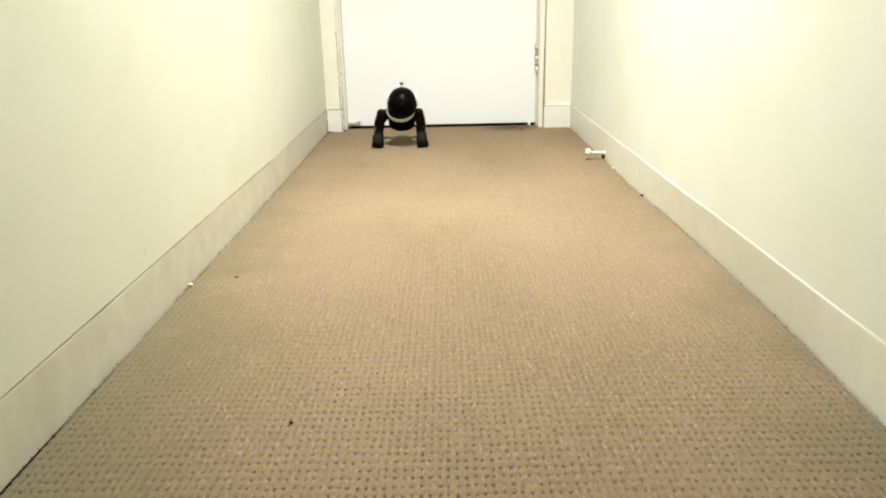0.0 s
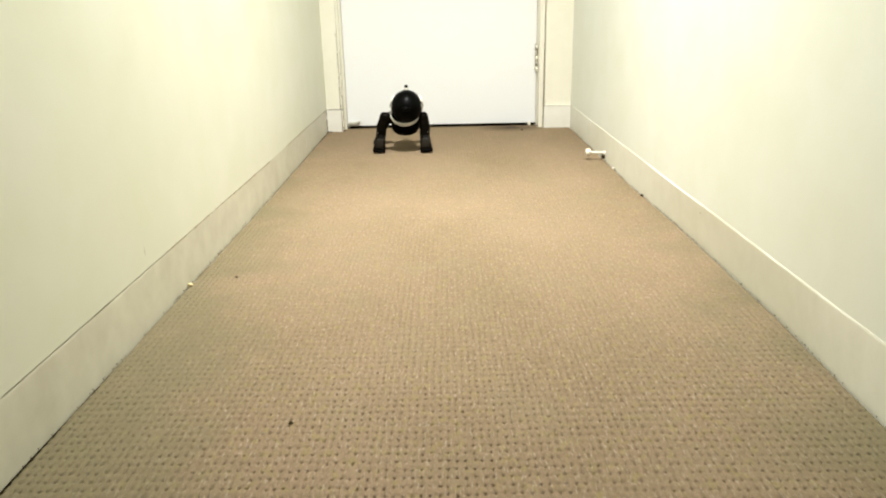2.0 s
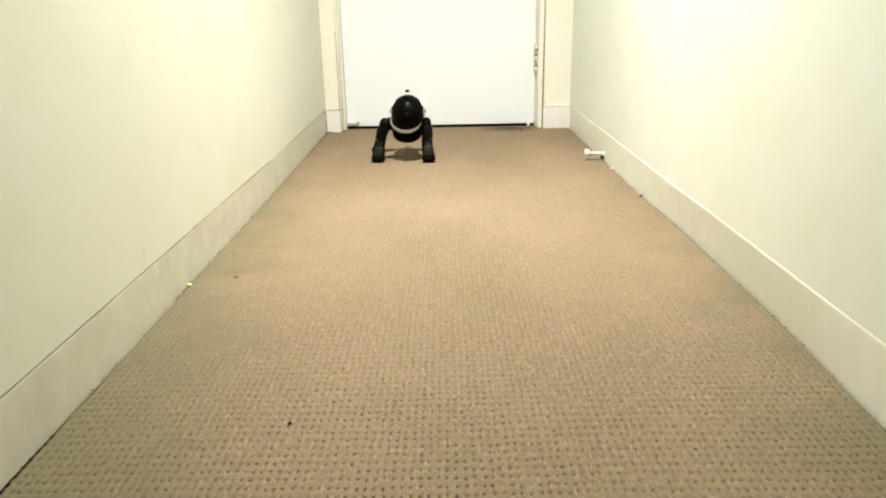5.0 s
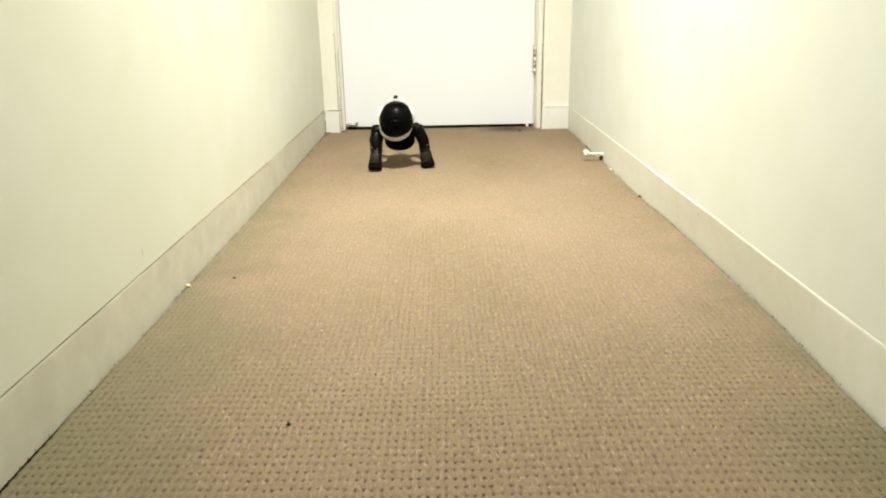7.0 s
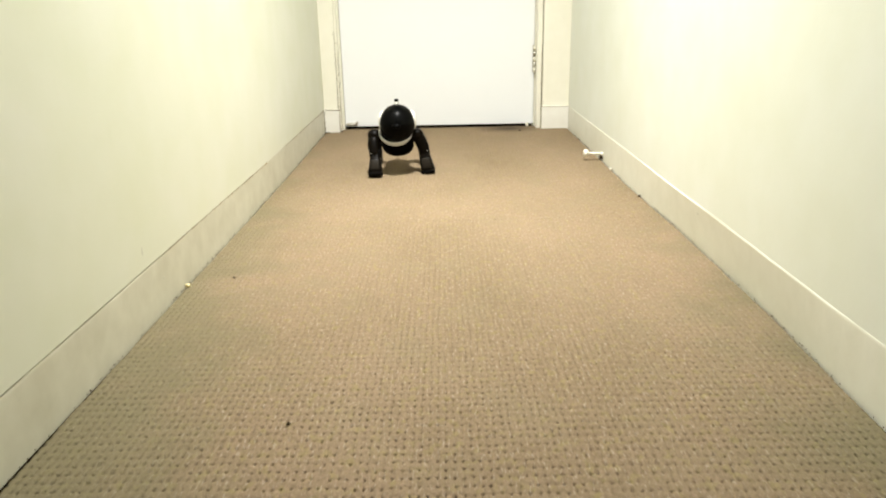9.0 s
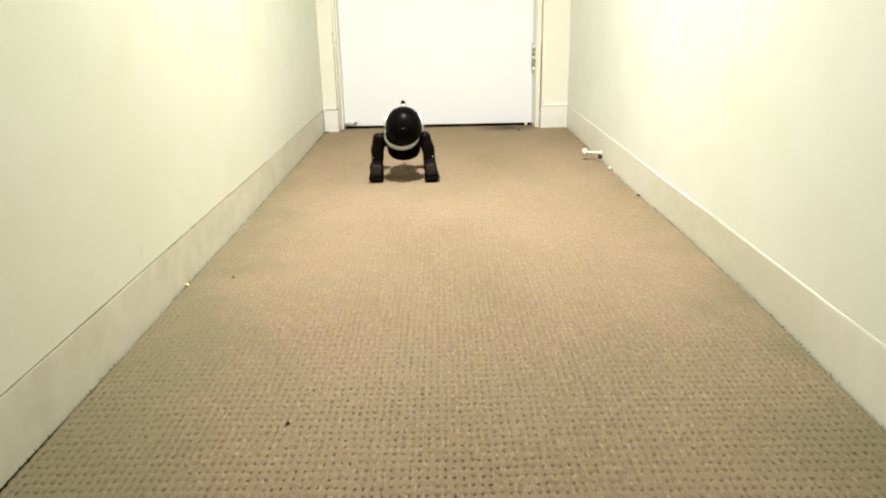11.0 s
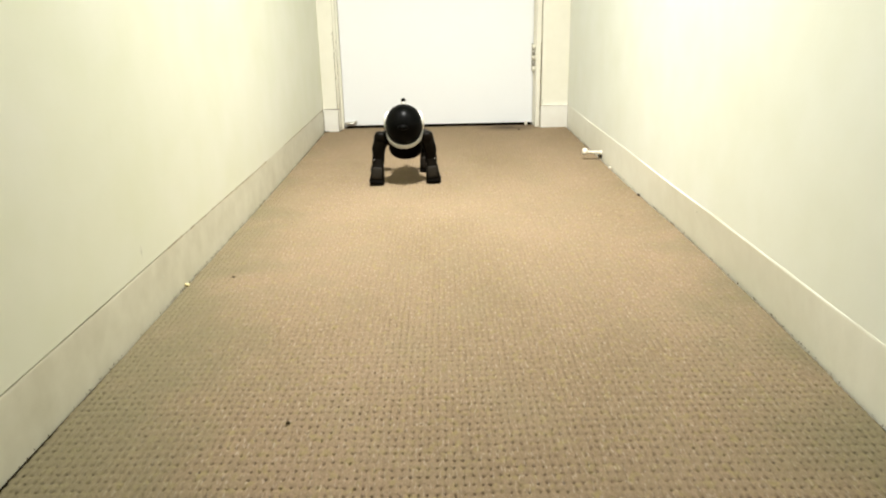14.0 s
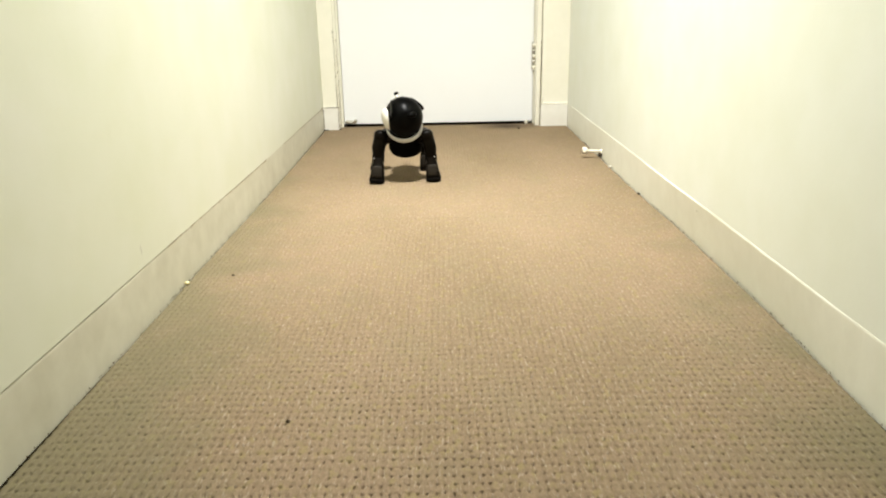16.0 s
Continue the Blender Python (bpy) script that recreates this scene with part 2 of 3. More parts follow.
def door():
    leaf = thing("door_1", "flat white-painted closed door above a dark gap", "door", kind="structure")
    part("leaf", box(bmesh.new(), LINE_L + 0.0015, LINE_R - 0.0015, 3.098, 3.138, 0.008, 2.028, 0.002), DOOR, leaf, smooth=False)
    hinge = part("hinge", box(bmesh.new(), LINE_R - 0.0085, LINE_R - 0.001, 3.0955, 3.098, 0.222, 0.332), CHROME, leaf, "worn steel butt hinge", False)
    for i in range(5):
        bm = bmesh.new()
        rod(bm, (LINE_R - 0.001, 3.0885, 0.222 + i * 0.022), (LINE_R - 0.001, 3.0885, 0.2395 + i * 0.022), 0.0050)
        part("knuckle", bm, CHROME if i % 2 else NIB, hinge)
    bm = bmesh.new()
    rod(bm, (LINE_R - 0.001, 3.0885, 0.214), (LINE_R - 0.001, 3.0885, 0.2215), 0.0036, 0.0050)
    part("pin", bm, CHROME, hinge)
    bolt = part("floor_bolt", box(bmesh.new(), LINE_L + 0.008, LINE_L + 0.046, 3.089, 3.098, 0.014, 0.026, 0.002), CHROME, leaf, "small steel bolt at the door's foot", False)
    bm = bmesh.new()
    rod(bm, (LINE_L + 0.004, 3.084, 0.019), (LINE_L + 0.052, 3.084, 0.019), 0.0035)
    ball(bm, (LINE_L + 0.051, 3.082, 0.026), (0.007, 0.006, 0.007), u=12, v=8)
    part("bolt_knob", bm, CHROME, bolt)


door_frame()
door()


# skirting boards with a softened top edge and a slightly wavering line
def skirting(name, x_face, x_back, y0, y1, label, paint=SKIRT, wobble=0.0007, height=BOARD):
    rng = random.Random(len(name) * 7 + 3)
    bm = bmesh.new()
    n = max(2, int((y1 - y0) / 0.05))
    soft = 0.0008
    out = 1 if x_back < x_face else -1
    profile = [(x_back, -0.012), (x_face, -0.012), (x_face, height - 0.004), (x_face - out * soft * 0.4, height - 0.001),
               (x_face - out * soft, height), (x_back, height)]
    rings = []
    drift = 0.0
    for i in range(n + 1):
        drift = drift * 0.8 + rng.uniform(-1, 1) * wobble
        y = y0 + (y1 - y0) * i / n
        lifted = 0.0030 + 0.0070 * min(1, max(0, ((1.15 if out > 0 else 0.95) - y) / 0.6))  # the foot of the board clears the carpet's backing
        ring = [bm.verts.new((x + (west(y) if out > 0 else east(y) if j == 1 else 0) + (drift * 0.5 if j in (1, 2, 3) else 0), y, z + (drift if z > 0.05 else lifted)))
                for j, (x, z) in enumerate(profile)]
        rings.append(ring)
    for a, b in zip(rings, rings[1:]):
        for j in range(len(profile)):
            k = (j + 1) % len(profile)
            bm.faces.new((a[j], a[k], b[k], b[j]))
    bm.faces.new(rings[0])
    bm.faces.new(rings[-1][::-1])
    bmesh.ops.recalc_face_normals(bm, faces=bm.faces[:])
    return single(name, bm, paint, label, "skirting board", "structure", smooth=False)


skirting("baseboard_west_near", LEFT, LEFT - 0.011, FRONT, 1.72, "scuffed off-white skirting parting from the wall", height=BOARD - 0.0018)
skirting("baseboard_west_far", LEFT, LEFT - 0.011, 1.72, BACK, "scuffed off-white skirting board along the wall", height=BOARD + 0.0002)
skirting("baseboard_east", RIGHT, RIGHT + 0.0135, FRONT, BACK, "off-white painted skirting board with a bright top edge", LIT_SKIRT)
single("baseboard_nib_west", box(bmesh.new(), LEFT - 0.0092, NIB_L + 0.004, BACK - 0.012, BACK, -0.010, BOARD + 0.002, 0.0025), NIB_BOARD,
       "short off-white skirting block beside the door", "skirting board", "structure")
single("baseboard_nib_east", box(bmesh.new(), NIB_R - 0.003, RIGHT, BACK - 0.012, BACK, -0.010, BOARD, 0.0025), NIB_BOARD,
       "short off-white skirting block beside the hinges", "skirting board", "structure")


# carpet: woven loops with a pit at every crossing of the weave
PITCH_X, PITCH_Y = 0.0097, 0.0150


def bow(y):
    """The east board's line, for arrays."""
    rise, fall = np.clip((y - 0.70) / 0.42, 0, 1), np.clip((y - 1.45) / 0.60, 0, 1)
    return rise * rise * (3 - 2 * rise) * (1 - fall * fall * (3 - 2 * fall))


def carpet(y0, y1, us, vs, depth):
    """A stretch of carpet; us and vs are the places of the mesh lines within one cell, from -0.5 to 0.5."""
    rng = np.random.default_rng(int(y0 * 100) + 500)
    cols, rows = int(round((RIGHT - LEFT) / PITCH_X)), int(round((y1 - y0) / PITCH_Y))
    px, py = (RIGHT - LEFT) / cols, (y1 - y0) / rows
    x = np.append((LEFT + (np.arange(cols)[:, None] + 0.5 + np.array(us)[None, :]) * px).ravel(), RIGHT)
    y = np.append((y0 + (np.arange(rows)[:, None] + 0.5 + np.array(vs)[None, :]) * py).ravel(), y1)
    gx, gy = np.meshgrid(x, y)
    ci = np.clip(((gx - LEFT) / px).astype(int), 0, cols - 1)
    ri = np.clip(((gy - y0) / py).astype(int), 0, rows - 1)
    jitter_x = rng.normal(0, 0.055, (rows, cols))
    jitter_y = rng.normal(0, 0.06, (rows, cols)) + 0.10 * np.sin(np.arange(cols) / 9.0)[None, :]
    strength = np.clip(rng.normal(0.84, 0.34, (rows, cols)), 0.08, 1.5)
    du = (gx - LEFT) / px - ci - 0.5 - jitter_x[ri, ci]
    dv = (gy - y0) / py - ri - 0.5 - jitter_y[ri, ci]
    pit = np.exp(-((du / 0.115) ** 2 + (dv / 0.086) ** 2) ** 1.3) * strength[ri, ci]
    fade = 1 - 0.40 * np.clip((gy - 1.0) / 0.66, 0, 1) if y1 < 2 else 1.0  # trodden flatter towards the door
    ribs = 0.00035 * np.cos(2 * np.pi * du) + 0.0004 * np.cos(2 * np.pi * dv)
    z = -0.0011 - depth * fade * pit - ribs + rng.normal(0, 0.00025, gx.shape)
    edge = np.minimum(gx - LEFT, RIGHT - gx)
    # the edge stops short of the boards, more so towards the near end, and shows the dark underlay
    gap = 0.0001 + 0.0016 * np.clip((1.0 - gy) / 0.6, 0, 1) * (0.75 + 0.25 * np.sin(gy * 23.0)) + 0.0003 * np.sin(gy * 61.0 + np.sign(gx))
    gx = gx + np.where(gx < 0.015, gap, -gap) * np.clip(1 - edge / 0.03, 0, 1)
    gx = gx - 0.009 * np.clip((gy - 1.9) / 1.1, 0, 1.6) * np.clip((0.1 - gx) / 0.55, 0, 1)
    gx = gx + 0.0100 * bow(gy) * np.clip((gx - RIGHT + 0.20) / 0.20, 0, 1)
    ragged = 0.0042 + 0.0009 * np.sin(gy * 37.0) * np.sin(gy * 11.0 + gx) + rng.random(gx.shape) * 0.0012
    z -= 0.009 * np.clip(1 - edge / ragged, 0, 1)
    n, m = gx.shape
    index = np.arange(n * m).reshape(n, m)
    faces = np.stack([index[:-1, :-1], index[:-1, 1:], index[1:, 1:], index[1:, :-1]], -1).reshape(-1, 4)
    me = bpy.data.meshes.new("carpet")
    me.vertices.add(n * m)
    me.vertices.foreach_set("co", np.stack([gx, gy, z], -1).astype(np.float32).ravel())
    me.loops.add(faces.size)
    me.loops.foreach_set("vertex_index", faces.astype(np.int32).ravel())
    me.polygons.add(len(faces))
    me.polygons.foreach_set("loop_start", np.arange(0, faces.size, 4, dtype=np.int32))
    me.polygons.foreach_set("use_smooth", np.ones(len(faces), dtype=bool))
    me.update(calc_edges=True)
    me.validate()
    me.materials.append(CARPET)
    return me


FLOOR = thing("floor", "beige woven loop carpet with rows of dark pits", "carpet", kind="structure")
for y0, y1, us, vs, depth in ((FRONT, 0.43, (-0.5,), (-0.5,), 0.0), (0.43, 1.66, (-0.5, -0.25, -0.15, -0.08, 0.0, 0.08, 0.15, 0.25), (-0.5, -0.22, -0.12, -0.06, 0.0, 0.06, 0.12, 0.22), 0.0062),
                              (1.66, 3.085, (-0.5, -0.15, 0.0, 0.15), (-0.5, -0.11, 0.0, 0.11), 0.0026)):
    stretch_ob = new("carpet_stretch", carpet(y0, y1, us, vs, depth))
    stretch_ob.parent = FLOOR
    tagged(stretch_ob, kind="stuff")


# ---- small things of the corridor ----
def door_stop():
    """A white rod screwed to the skirting, with a round buffer."""
    stop = thing("door_stop", "white plastic door stop screwed to the skirting", "door stop", at=pose(RIGHT, 2.335, 0.0205))
    bm = bmesh.new()
    rod(bm, (-0.004, 0, 0), (-0.050, 0, 0.003), 0.0046, 0.0042)
    part("rod", bm, STOPPER, stop)
    bm = bmesh.new()
    rod(bm, (-0.048, 0, 0.003), (-0.062, 0, 0.004), 0.0115, 0.0115, 24)
    bmesh.ops.bevel(bm, geom=bm.edges[:], offset=0.0008, segments=2, affect="EDGES")
    part("buffer", bm, STOPPER, stop)
    bm = bmesh.new()
    rod(bm, (0.0005, 0, -0.001), (-0.006, 0, -0.001), 0.0080, 0.0068, 20)
    part("base_flange", bm, STOPPER, stop)
    bm = bmesh.new()
    rod(bm, (0.0005, 0, -0.0105), (-0.010, 0, -0.0125), 0.0085, 0.006, 14)
    part("bracket", bm, DIRT, stop, "dark worn bracket below the rod")


door_stop()


def speck(name, x, y, size, mat, label, category, z=0.0005, tall=0.6, seed=1):
    rng = random.Random(seed)
    bm = bmesh.new()
    bmesh.ops.create_icosphere(bm, subdivisions=2, radius=size)
    for v in bm.verts:
        v.co *= rng.uniform(0.7, 1.25)
        v.co.z *= tall
    ob = single(name, bm, mat, label, category, smooth=True)
    ob.matrix_basis = pose(x, y, z, 0, 0, rng.uniform(0, 180))
    return ob


speck("paint_flake", LEFT + 0.006, 1.248, 0.0048, CHIP, "yellowish flake of paint beside the skirting", "debris", 0.002, 0.8, 5)
speck("lint", -0.197, 0.772, 0.0029, DIRT, "dark bit of lint on the carpet", "debris", 0.0005, 0.5, 6)
speck("lint", -0.405, 1.290, 0.0032, DIRT, "tiny dark bit of lint on the carpet", "debris", 0.0008, 0.5, 7)
speck("lint", 0.309, 2.957, 0.0048, DIRT, "dark crumb on the carpet near the door", "debris", 0.001, 0.7, 8)
speck("lint", RIGHT - 0.004, 1.850, 0.0045, DIRT, "dark crumb against the skirting board", "debris", 0.001, 0.7, 9)
speck("paint_flake", RIGHT - 0.006, 2.185, 0.0050, STOPPER, "white flake of paint beside the skirting", "debris", 0.002, 0.8, 10)
speck("paint_flake", 0.352, 3.080, 0.0075, STOPPER, "white flake of paint below the door", "debris", 0.006, 1.3, 11)


speck("lint", LEFT - 0.0035, BACK - 0.024, 0.0058, DIRT, "dark clump of lint in the skirting's corner", "debris", 0.001, 0.5, 12)
speck("lint", LEFT + 0.006, BACK - 0.0175, 0.0042, DIRT, "small dark clump of lint against the skirting", "debris", 0.001, 0.5, 13)
speck("lint", NIB_L + 0.009, BACK - 0.004, 0.0045, DIRT, "small dark clump of lint beside the door frame", "debris", 0.001, 0.5, 14)


def scuff(m, width, height, label, mat=None, seed=1):
    """A thin smear with an uneven outline, lying on a wall or board; m turns its z away from the surface."""
    rng = random.Random(seed)
    bm = bmesh.new()
    rim = []
    for i in range(14):
        w = 2 * math.pi * i / 14
        k = rng.uniform(0.65, 1.1)
        rim.append(bm.verts.new((width / 2 * k * math.cos(w), height / 2 * k * math.sin(w), 0)))
    top = bm.verts.new((0, 0, 0.0006))
    for a, b in zip(rim, rim[1:] + rim[:1]):
        bm.faces.new((a, b, top))
    bm.faces.new(rim[::-1])
    ob = single("scuff_mark", bm, mat or SCUFF, label, "scuff mark")
    ob.matrix_basis = m
    return ob


EAST_FACE, WEST_FACE = pose(0, 0, 0, 90, 0, 90), pose(0, 0, 0, 90, 0, -90)
scuff(pose(LEFT + 0.0005, 1.092, 0.121) @ EAST_FACE, 0.005, 0.018, "faint grey scuff on the cream wall", seed=3)
scuff(pose(LEFT + 0.0006, 1.160, 0.051) @ EAST_FACE, 0.008, 0.005, "small grey scuff on the skirting board", seed=4)
scuff(pose(RIGHT + 0.0009, 2.995, 0.241) @ WEST_FACE, 0.014, 0.009, "small grey knock in the wall's corner", seed=5)
scuff(pose(RIGHT - 0.0006, 1.423, 0.072) @ WEST_FACE, 0.010, 0.004, "faint grey scuff near the skirting's top", seed=6)
scuff(pose(NIB_L - 0.006, BACK - 0.0002, 0.388) @ pose(0, 0, 0, 90), 0.0035, 0.016, "chipped paint on the door nib's edge", seed=7)
scuff(pose(NIB_R + 0.004, BACK - 0.0002, 0.104) @ pose(0, 0, 0, 90), 0.0040, 0.030, "dirty chipped edge of the door nib", seed=8)


def dust_line(name, runs, label, seed):
    """Dark dust and lint caught along the foot of the boards; runs: (x, y) to (x, y), grains a metre."""
    rng = random.Random(seed)
    verts, faces = [], []
    for (xa, ya), (xb, yb), density in runs:
        length = math.hypot(xb - xa, yb - ya)
        for _ in range(int(length * density)):
            f = rng.random()
            clump = 0.5 + 0.5 * math.sin(f * length * 19 + seed) * math.sin(f * length * 7.3)
            if rng.random() > 0.35 + clump:
                continue
            x, y = xa + (xb - xa) * f + rng.gauss(0, 0.0007), ya + (yb - ya) * f + rng.gauss(0, 0.0008)
            x += east(y) if x > RIGHT - 0.01 else 0
            r, h, n = rng.uniform(0.0004, 0.0009), rng.uniform(0.0003, 0.0009), len(verts)
            long_ = rng.uniform(1, 3.2)
            verts += [(x - r, y, 0), (x, y - r * long_, 0), (x + r, y, 0), (x, y + r * long_, 0), (x, y, h), (x, y, -0.003)]
            faces += [(n + a, n + (a + 1) % 4, n + 4) for a in range(4)] + [(n + (a + 1) % 4, n + a, n + 5) for a in range(4)]
    me = bpy.data.meshes.new(name)
    me.from_pydata(verts, [], faces)
    me.materials.append(DUST)
    return tagged(new(name, me), label, "dust", kind="stuff")


W, E, N = LEFT + 0.0026, RIGHT - 0.0028, BACK - 0.0140
dust_line("dust", [((W, 0.45), (W, 1.15), 45), ((W, 1.15), (W, 2.2), 130), ((W, 2.2), (W - 0.009, N), 220), ((W - 0.007, 2.8), (W - 0.009, N), 500), ((W - 0.009, N), (NIB_L, N), 500), ((NIB_L + 0.006, N), (NIB_L + 0.006, 3.08), 700)],
          "dark dust and lint along the skirting", 3)
dust_line("dust", [((E, 0.55), (E, 1.5), 60), ((E, 1.5), (E, N), 110), ((E, N), (NIB_R, N), 120)], "dark dust and lint along the skirting", 5)


def grime(runs, label, seed, mat=GRIME):
    """Brown grime caught in painted seams; runs: from, to, the way the surface faces, flecks a metre, spread."""
    rng = random.Random(seed)
    verts, faces = [], []
    for a, b, out, density, spread in runs:
        a, b, out = Vector(a), Vector(b), Vector(out)
        along = (b - a).normalized()
        side = out.cross(along)
        for _ in range(int((b - a).length * density)):
            f = rng.random() ** 1.35
            place = a.lerp(b, f) + side * rng.gauss(0, spread)
            r, long_, n = rng.uniform(0.0003, 0.0008) * (1.3 - 0.6 * f), rng.uniform(0.0030, 0.0100), len(verts)
            verts += [tuple(place + v) for v in (-side * r, -along * long_, side * r, along * long_, out * 0.0005)]
            faces += [(n + k, n + (k + 1) % 4, n + 4) for k in range(4)]
    me = bpy.data.meshes.new("grime")
    me.from_pydata(verts, [], faces)
    me.materials.append(mat)
    return tagged(new("grime", me), label, "grime", kind="stuff")


SOUTH, FACE = (0, -1, 0), BACK - 0.0123
grime([((NIB_L + 0.003, FACE, BOARD + 0.0015), (LEFT - 0.008, FACE, BOARD + 0.0015), SOUTH, 900, 0.0006),
       ((NIB_L + 0.003, FACE, 0.002), (NIB_L + 0.003, FACE, BOARD + 0.002), SOUTH, 600, 0.0007),
       ((NIB_L - 0.0012, BACK - 0.0003, BOARD + 0.002), (NIB_L - 0.0012, BACK - 0.0003, 0.40), SOUTH, 330, 0.0007),
       ((LINE_L - 0.007, 3.0397, 0.002), (LINE_L - 0.007, 3.0397, 0.36), SOUTH, 300, 0.0007),
       ((LEFT - 0.0075, FACE, 0.001), (LEFT - 0.0075, FACE, BOARD), SOUTH, 500, 0.0009)],
      "brown grime in the seams beside the door", 21, OLD_GRIME)
grime([((LEFT + west(3.0) + 0.0004, 3.000, BOARD), (LEFT + west(2.2) + 0.0004, 2.2, BOARD), (1, 0, 0), 500, 0.0007),
       ((LEFT + 0.0005, 1.95, BOARD - 0.0003), (LEFT + 0.0005, 1.15, BOARD - 0.0003), (1, 0, 0), 260, 0.0008)],
      "brown grime along the skirting's top", 22)
grime([((NIB_R - 0.0035, FACE, BOARD - 0.0008), (RIGHT, FACE, BOARD - 0.0008), SOUTH, 600, 0.0004),
       ((NIB_R - 0.0040, 3.0337, 0.001), (NIB_R - 0.0040, 3.0337, 0.34), SOUTH, 420, 0.0006)],
      "brown grime in the seams beside the hinges", 23)


# ---- the robot dog ----
UPPER, LOWER = 0.064, 0.068
SHOULDERS = {"front_w": (-0.067, 0.004, 0.128), "front_e": (0.060, 0.004, 0.128), "rear_w": (-0.063, 0.140, 0.110), "rear_e": (0.048, 0.140, 0.112)}


def robot_dog():
    """Faces -y; the root lies on the carpet between its front feet. Returns the root and its moving parts."""
    root = thing("robot_dog", "black plastic robot dog walking on the carpet", "robot toy")
    moving = {"root": root}
    # body: egg-shaped chest running back to a narrower rump
    bm = bmesh.new()
    for v in ball(bm, (0, 0.03, 0.111), (0.049, 0.052, 0.049), u=40, v=24):
        drop = (0.111 - v.co.z) / 0.049
        if drop > 0:  # a bowl, fuller and flatter below than a ball
            v.co.x *= 1 + 0.16 * drop * (1 - drop ** 6)
            v.co.z = 0.111 - 0.049 * (1 - (1 - drop) ** 1.25)
    ball(bm, (-0.004, 0.092, 0.118), (0.041, 0.078, 0.034), u=32, v=20)
    part("body", bm, BELLY, root, "dull black rounded body")
    for side in (-1, 1):
        bm = bmesh.new()
        rod(bm, (side * 0.030, 0.006, 0.126), (side * 0.058, 0.004, 0.126), 0.020, 0.018, 20)
        part("shoulder_joint", bm, MATTE, root)
    bm = bmesh.new()
    rod(bm, (-0.004, 0.150, 0.130), (-0.004, 0.186, 0.150), 0.006, 0.004, 12)
    part("tail", bm, MATTE, root)
    # collar: a flat ring sloping down to the front, round the neck
    bm = bmesh.new()
    tilt = Matrix.Translation((0, -0.008, 0.1440)) @ Matrix.Rotation(radians(44), 4, "X")
    rings = []
    for i in range(56):
        w = 2 * math.pi * i / 56
        out = Vector((math.cos(w), math.sin(w), 0))
        ring = []
        for k in range(10):
            v = 2 * math.pi * k / 10
            ring.append(bm.verts.new(tilt @ (out * (0.0490 + 0.0035 * math.cos(v)) + Vector((0, 0, 0.0088 * math.sin(v))))))
        rings.append(ring)
    for a, b in zip(rings, rings[1:] + rings[:1]):
        for k in range(10):
            bm.faces.new((a[k], b[k], b[(k + 1) % 10], a[(k + 1) % 10]))
    bmesh.ops.recalc_face_normals(bm, faces=bm.faces[:])
    moving["collar"] = part("collar", bm, SILVER, root, "pale grey plastic collar")
    # neck
    bm = bmesh.new()
    rod(bm, (0, 0.030, 0.120), (0, 0.000, 0.165), 0.030, 0.028, 20)
    part("neck", bm, MATTE, root)
    # head, in its own space round its middle
    bm = bmesh.new()
    for v in ball(bm, (0, 0, 0), (0.0535, 0.055, 0.0560), u=48, v=32):
        if v.co.z > 0.018:
            v.co.x *= 1 - 0.7 * (v.co.z - 0.018)
        if v.co.y < 0:  # a visor crease above the muzzle
            v.co.y -= 0.0022 * math.exp(-((v.co.z - 0.006) / 0.012) ** 2) * (-v.co.y / 0.055)
    head = part("head", bm, BLACK, root, "round glossy black head")
    bm = bmesh.new()
    ball(bm, (0, -0.0535, -0.001), (0.0145, 0.011, 0.0085), u=24, v=16)
    part("nose", bm, BLACK, head, "small bulging black nose")
    bm = bmesh.new()
    rod(bm, (0, 0.005, 0.048), (0, 0.005, 0.0640), 0.0085, 0.0056, 18)
    antenna = part("antenna", bm, STUB, head, "cream stub with a black tip")
    bm = bmesh.new()
    ball(bm, (0, 0.0050, 0.0666), (0.0070, 0.0068, 0.0056), u=18, v=12)
    tip = part("antenna_tip", bm, RUBBER, head, "black knob on the antenna")
    for side in (-1, 1):
        bm = bmesh.new()
        ball(bm, (side * 0.0440, 0.013, 0.006), (0.0130, 0.0290, 0.0305), Matrix.Rotation(radians(side * 6), 4, "Z"), u=32, v=20)
        part("ear_disc", bm, CREAM, head, "cream domed disc below the ear flap")
        # ear flap hinged near the top of the head, hanging down over the disc
        bm = bmesh.new()
        loft(bm, [(0, 0, -0.055, 0.0012, 0.006), (0, 0, -0.050, 0.0018, 0.012), (0, 0, -0.034, 0.0024, 0.0180),
                  (-side * 0.001, 0, -0.014, 0.0028, 0.0170), (-side * 0.002, 0, -0.002, 0.0030, 0.013), (-side * 0.003, 0, 0.004, 0.0014, 0.007)], 20, 2.4)
        ear = part("ear_flap", bm, BLACK, head, "black ear flap")
        moving["ear_e" if side > 0 else "ear_w"] = ear
    moving["head"] = head
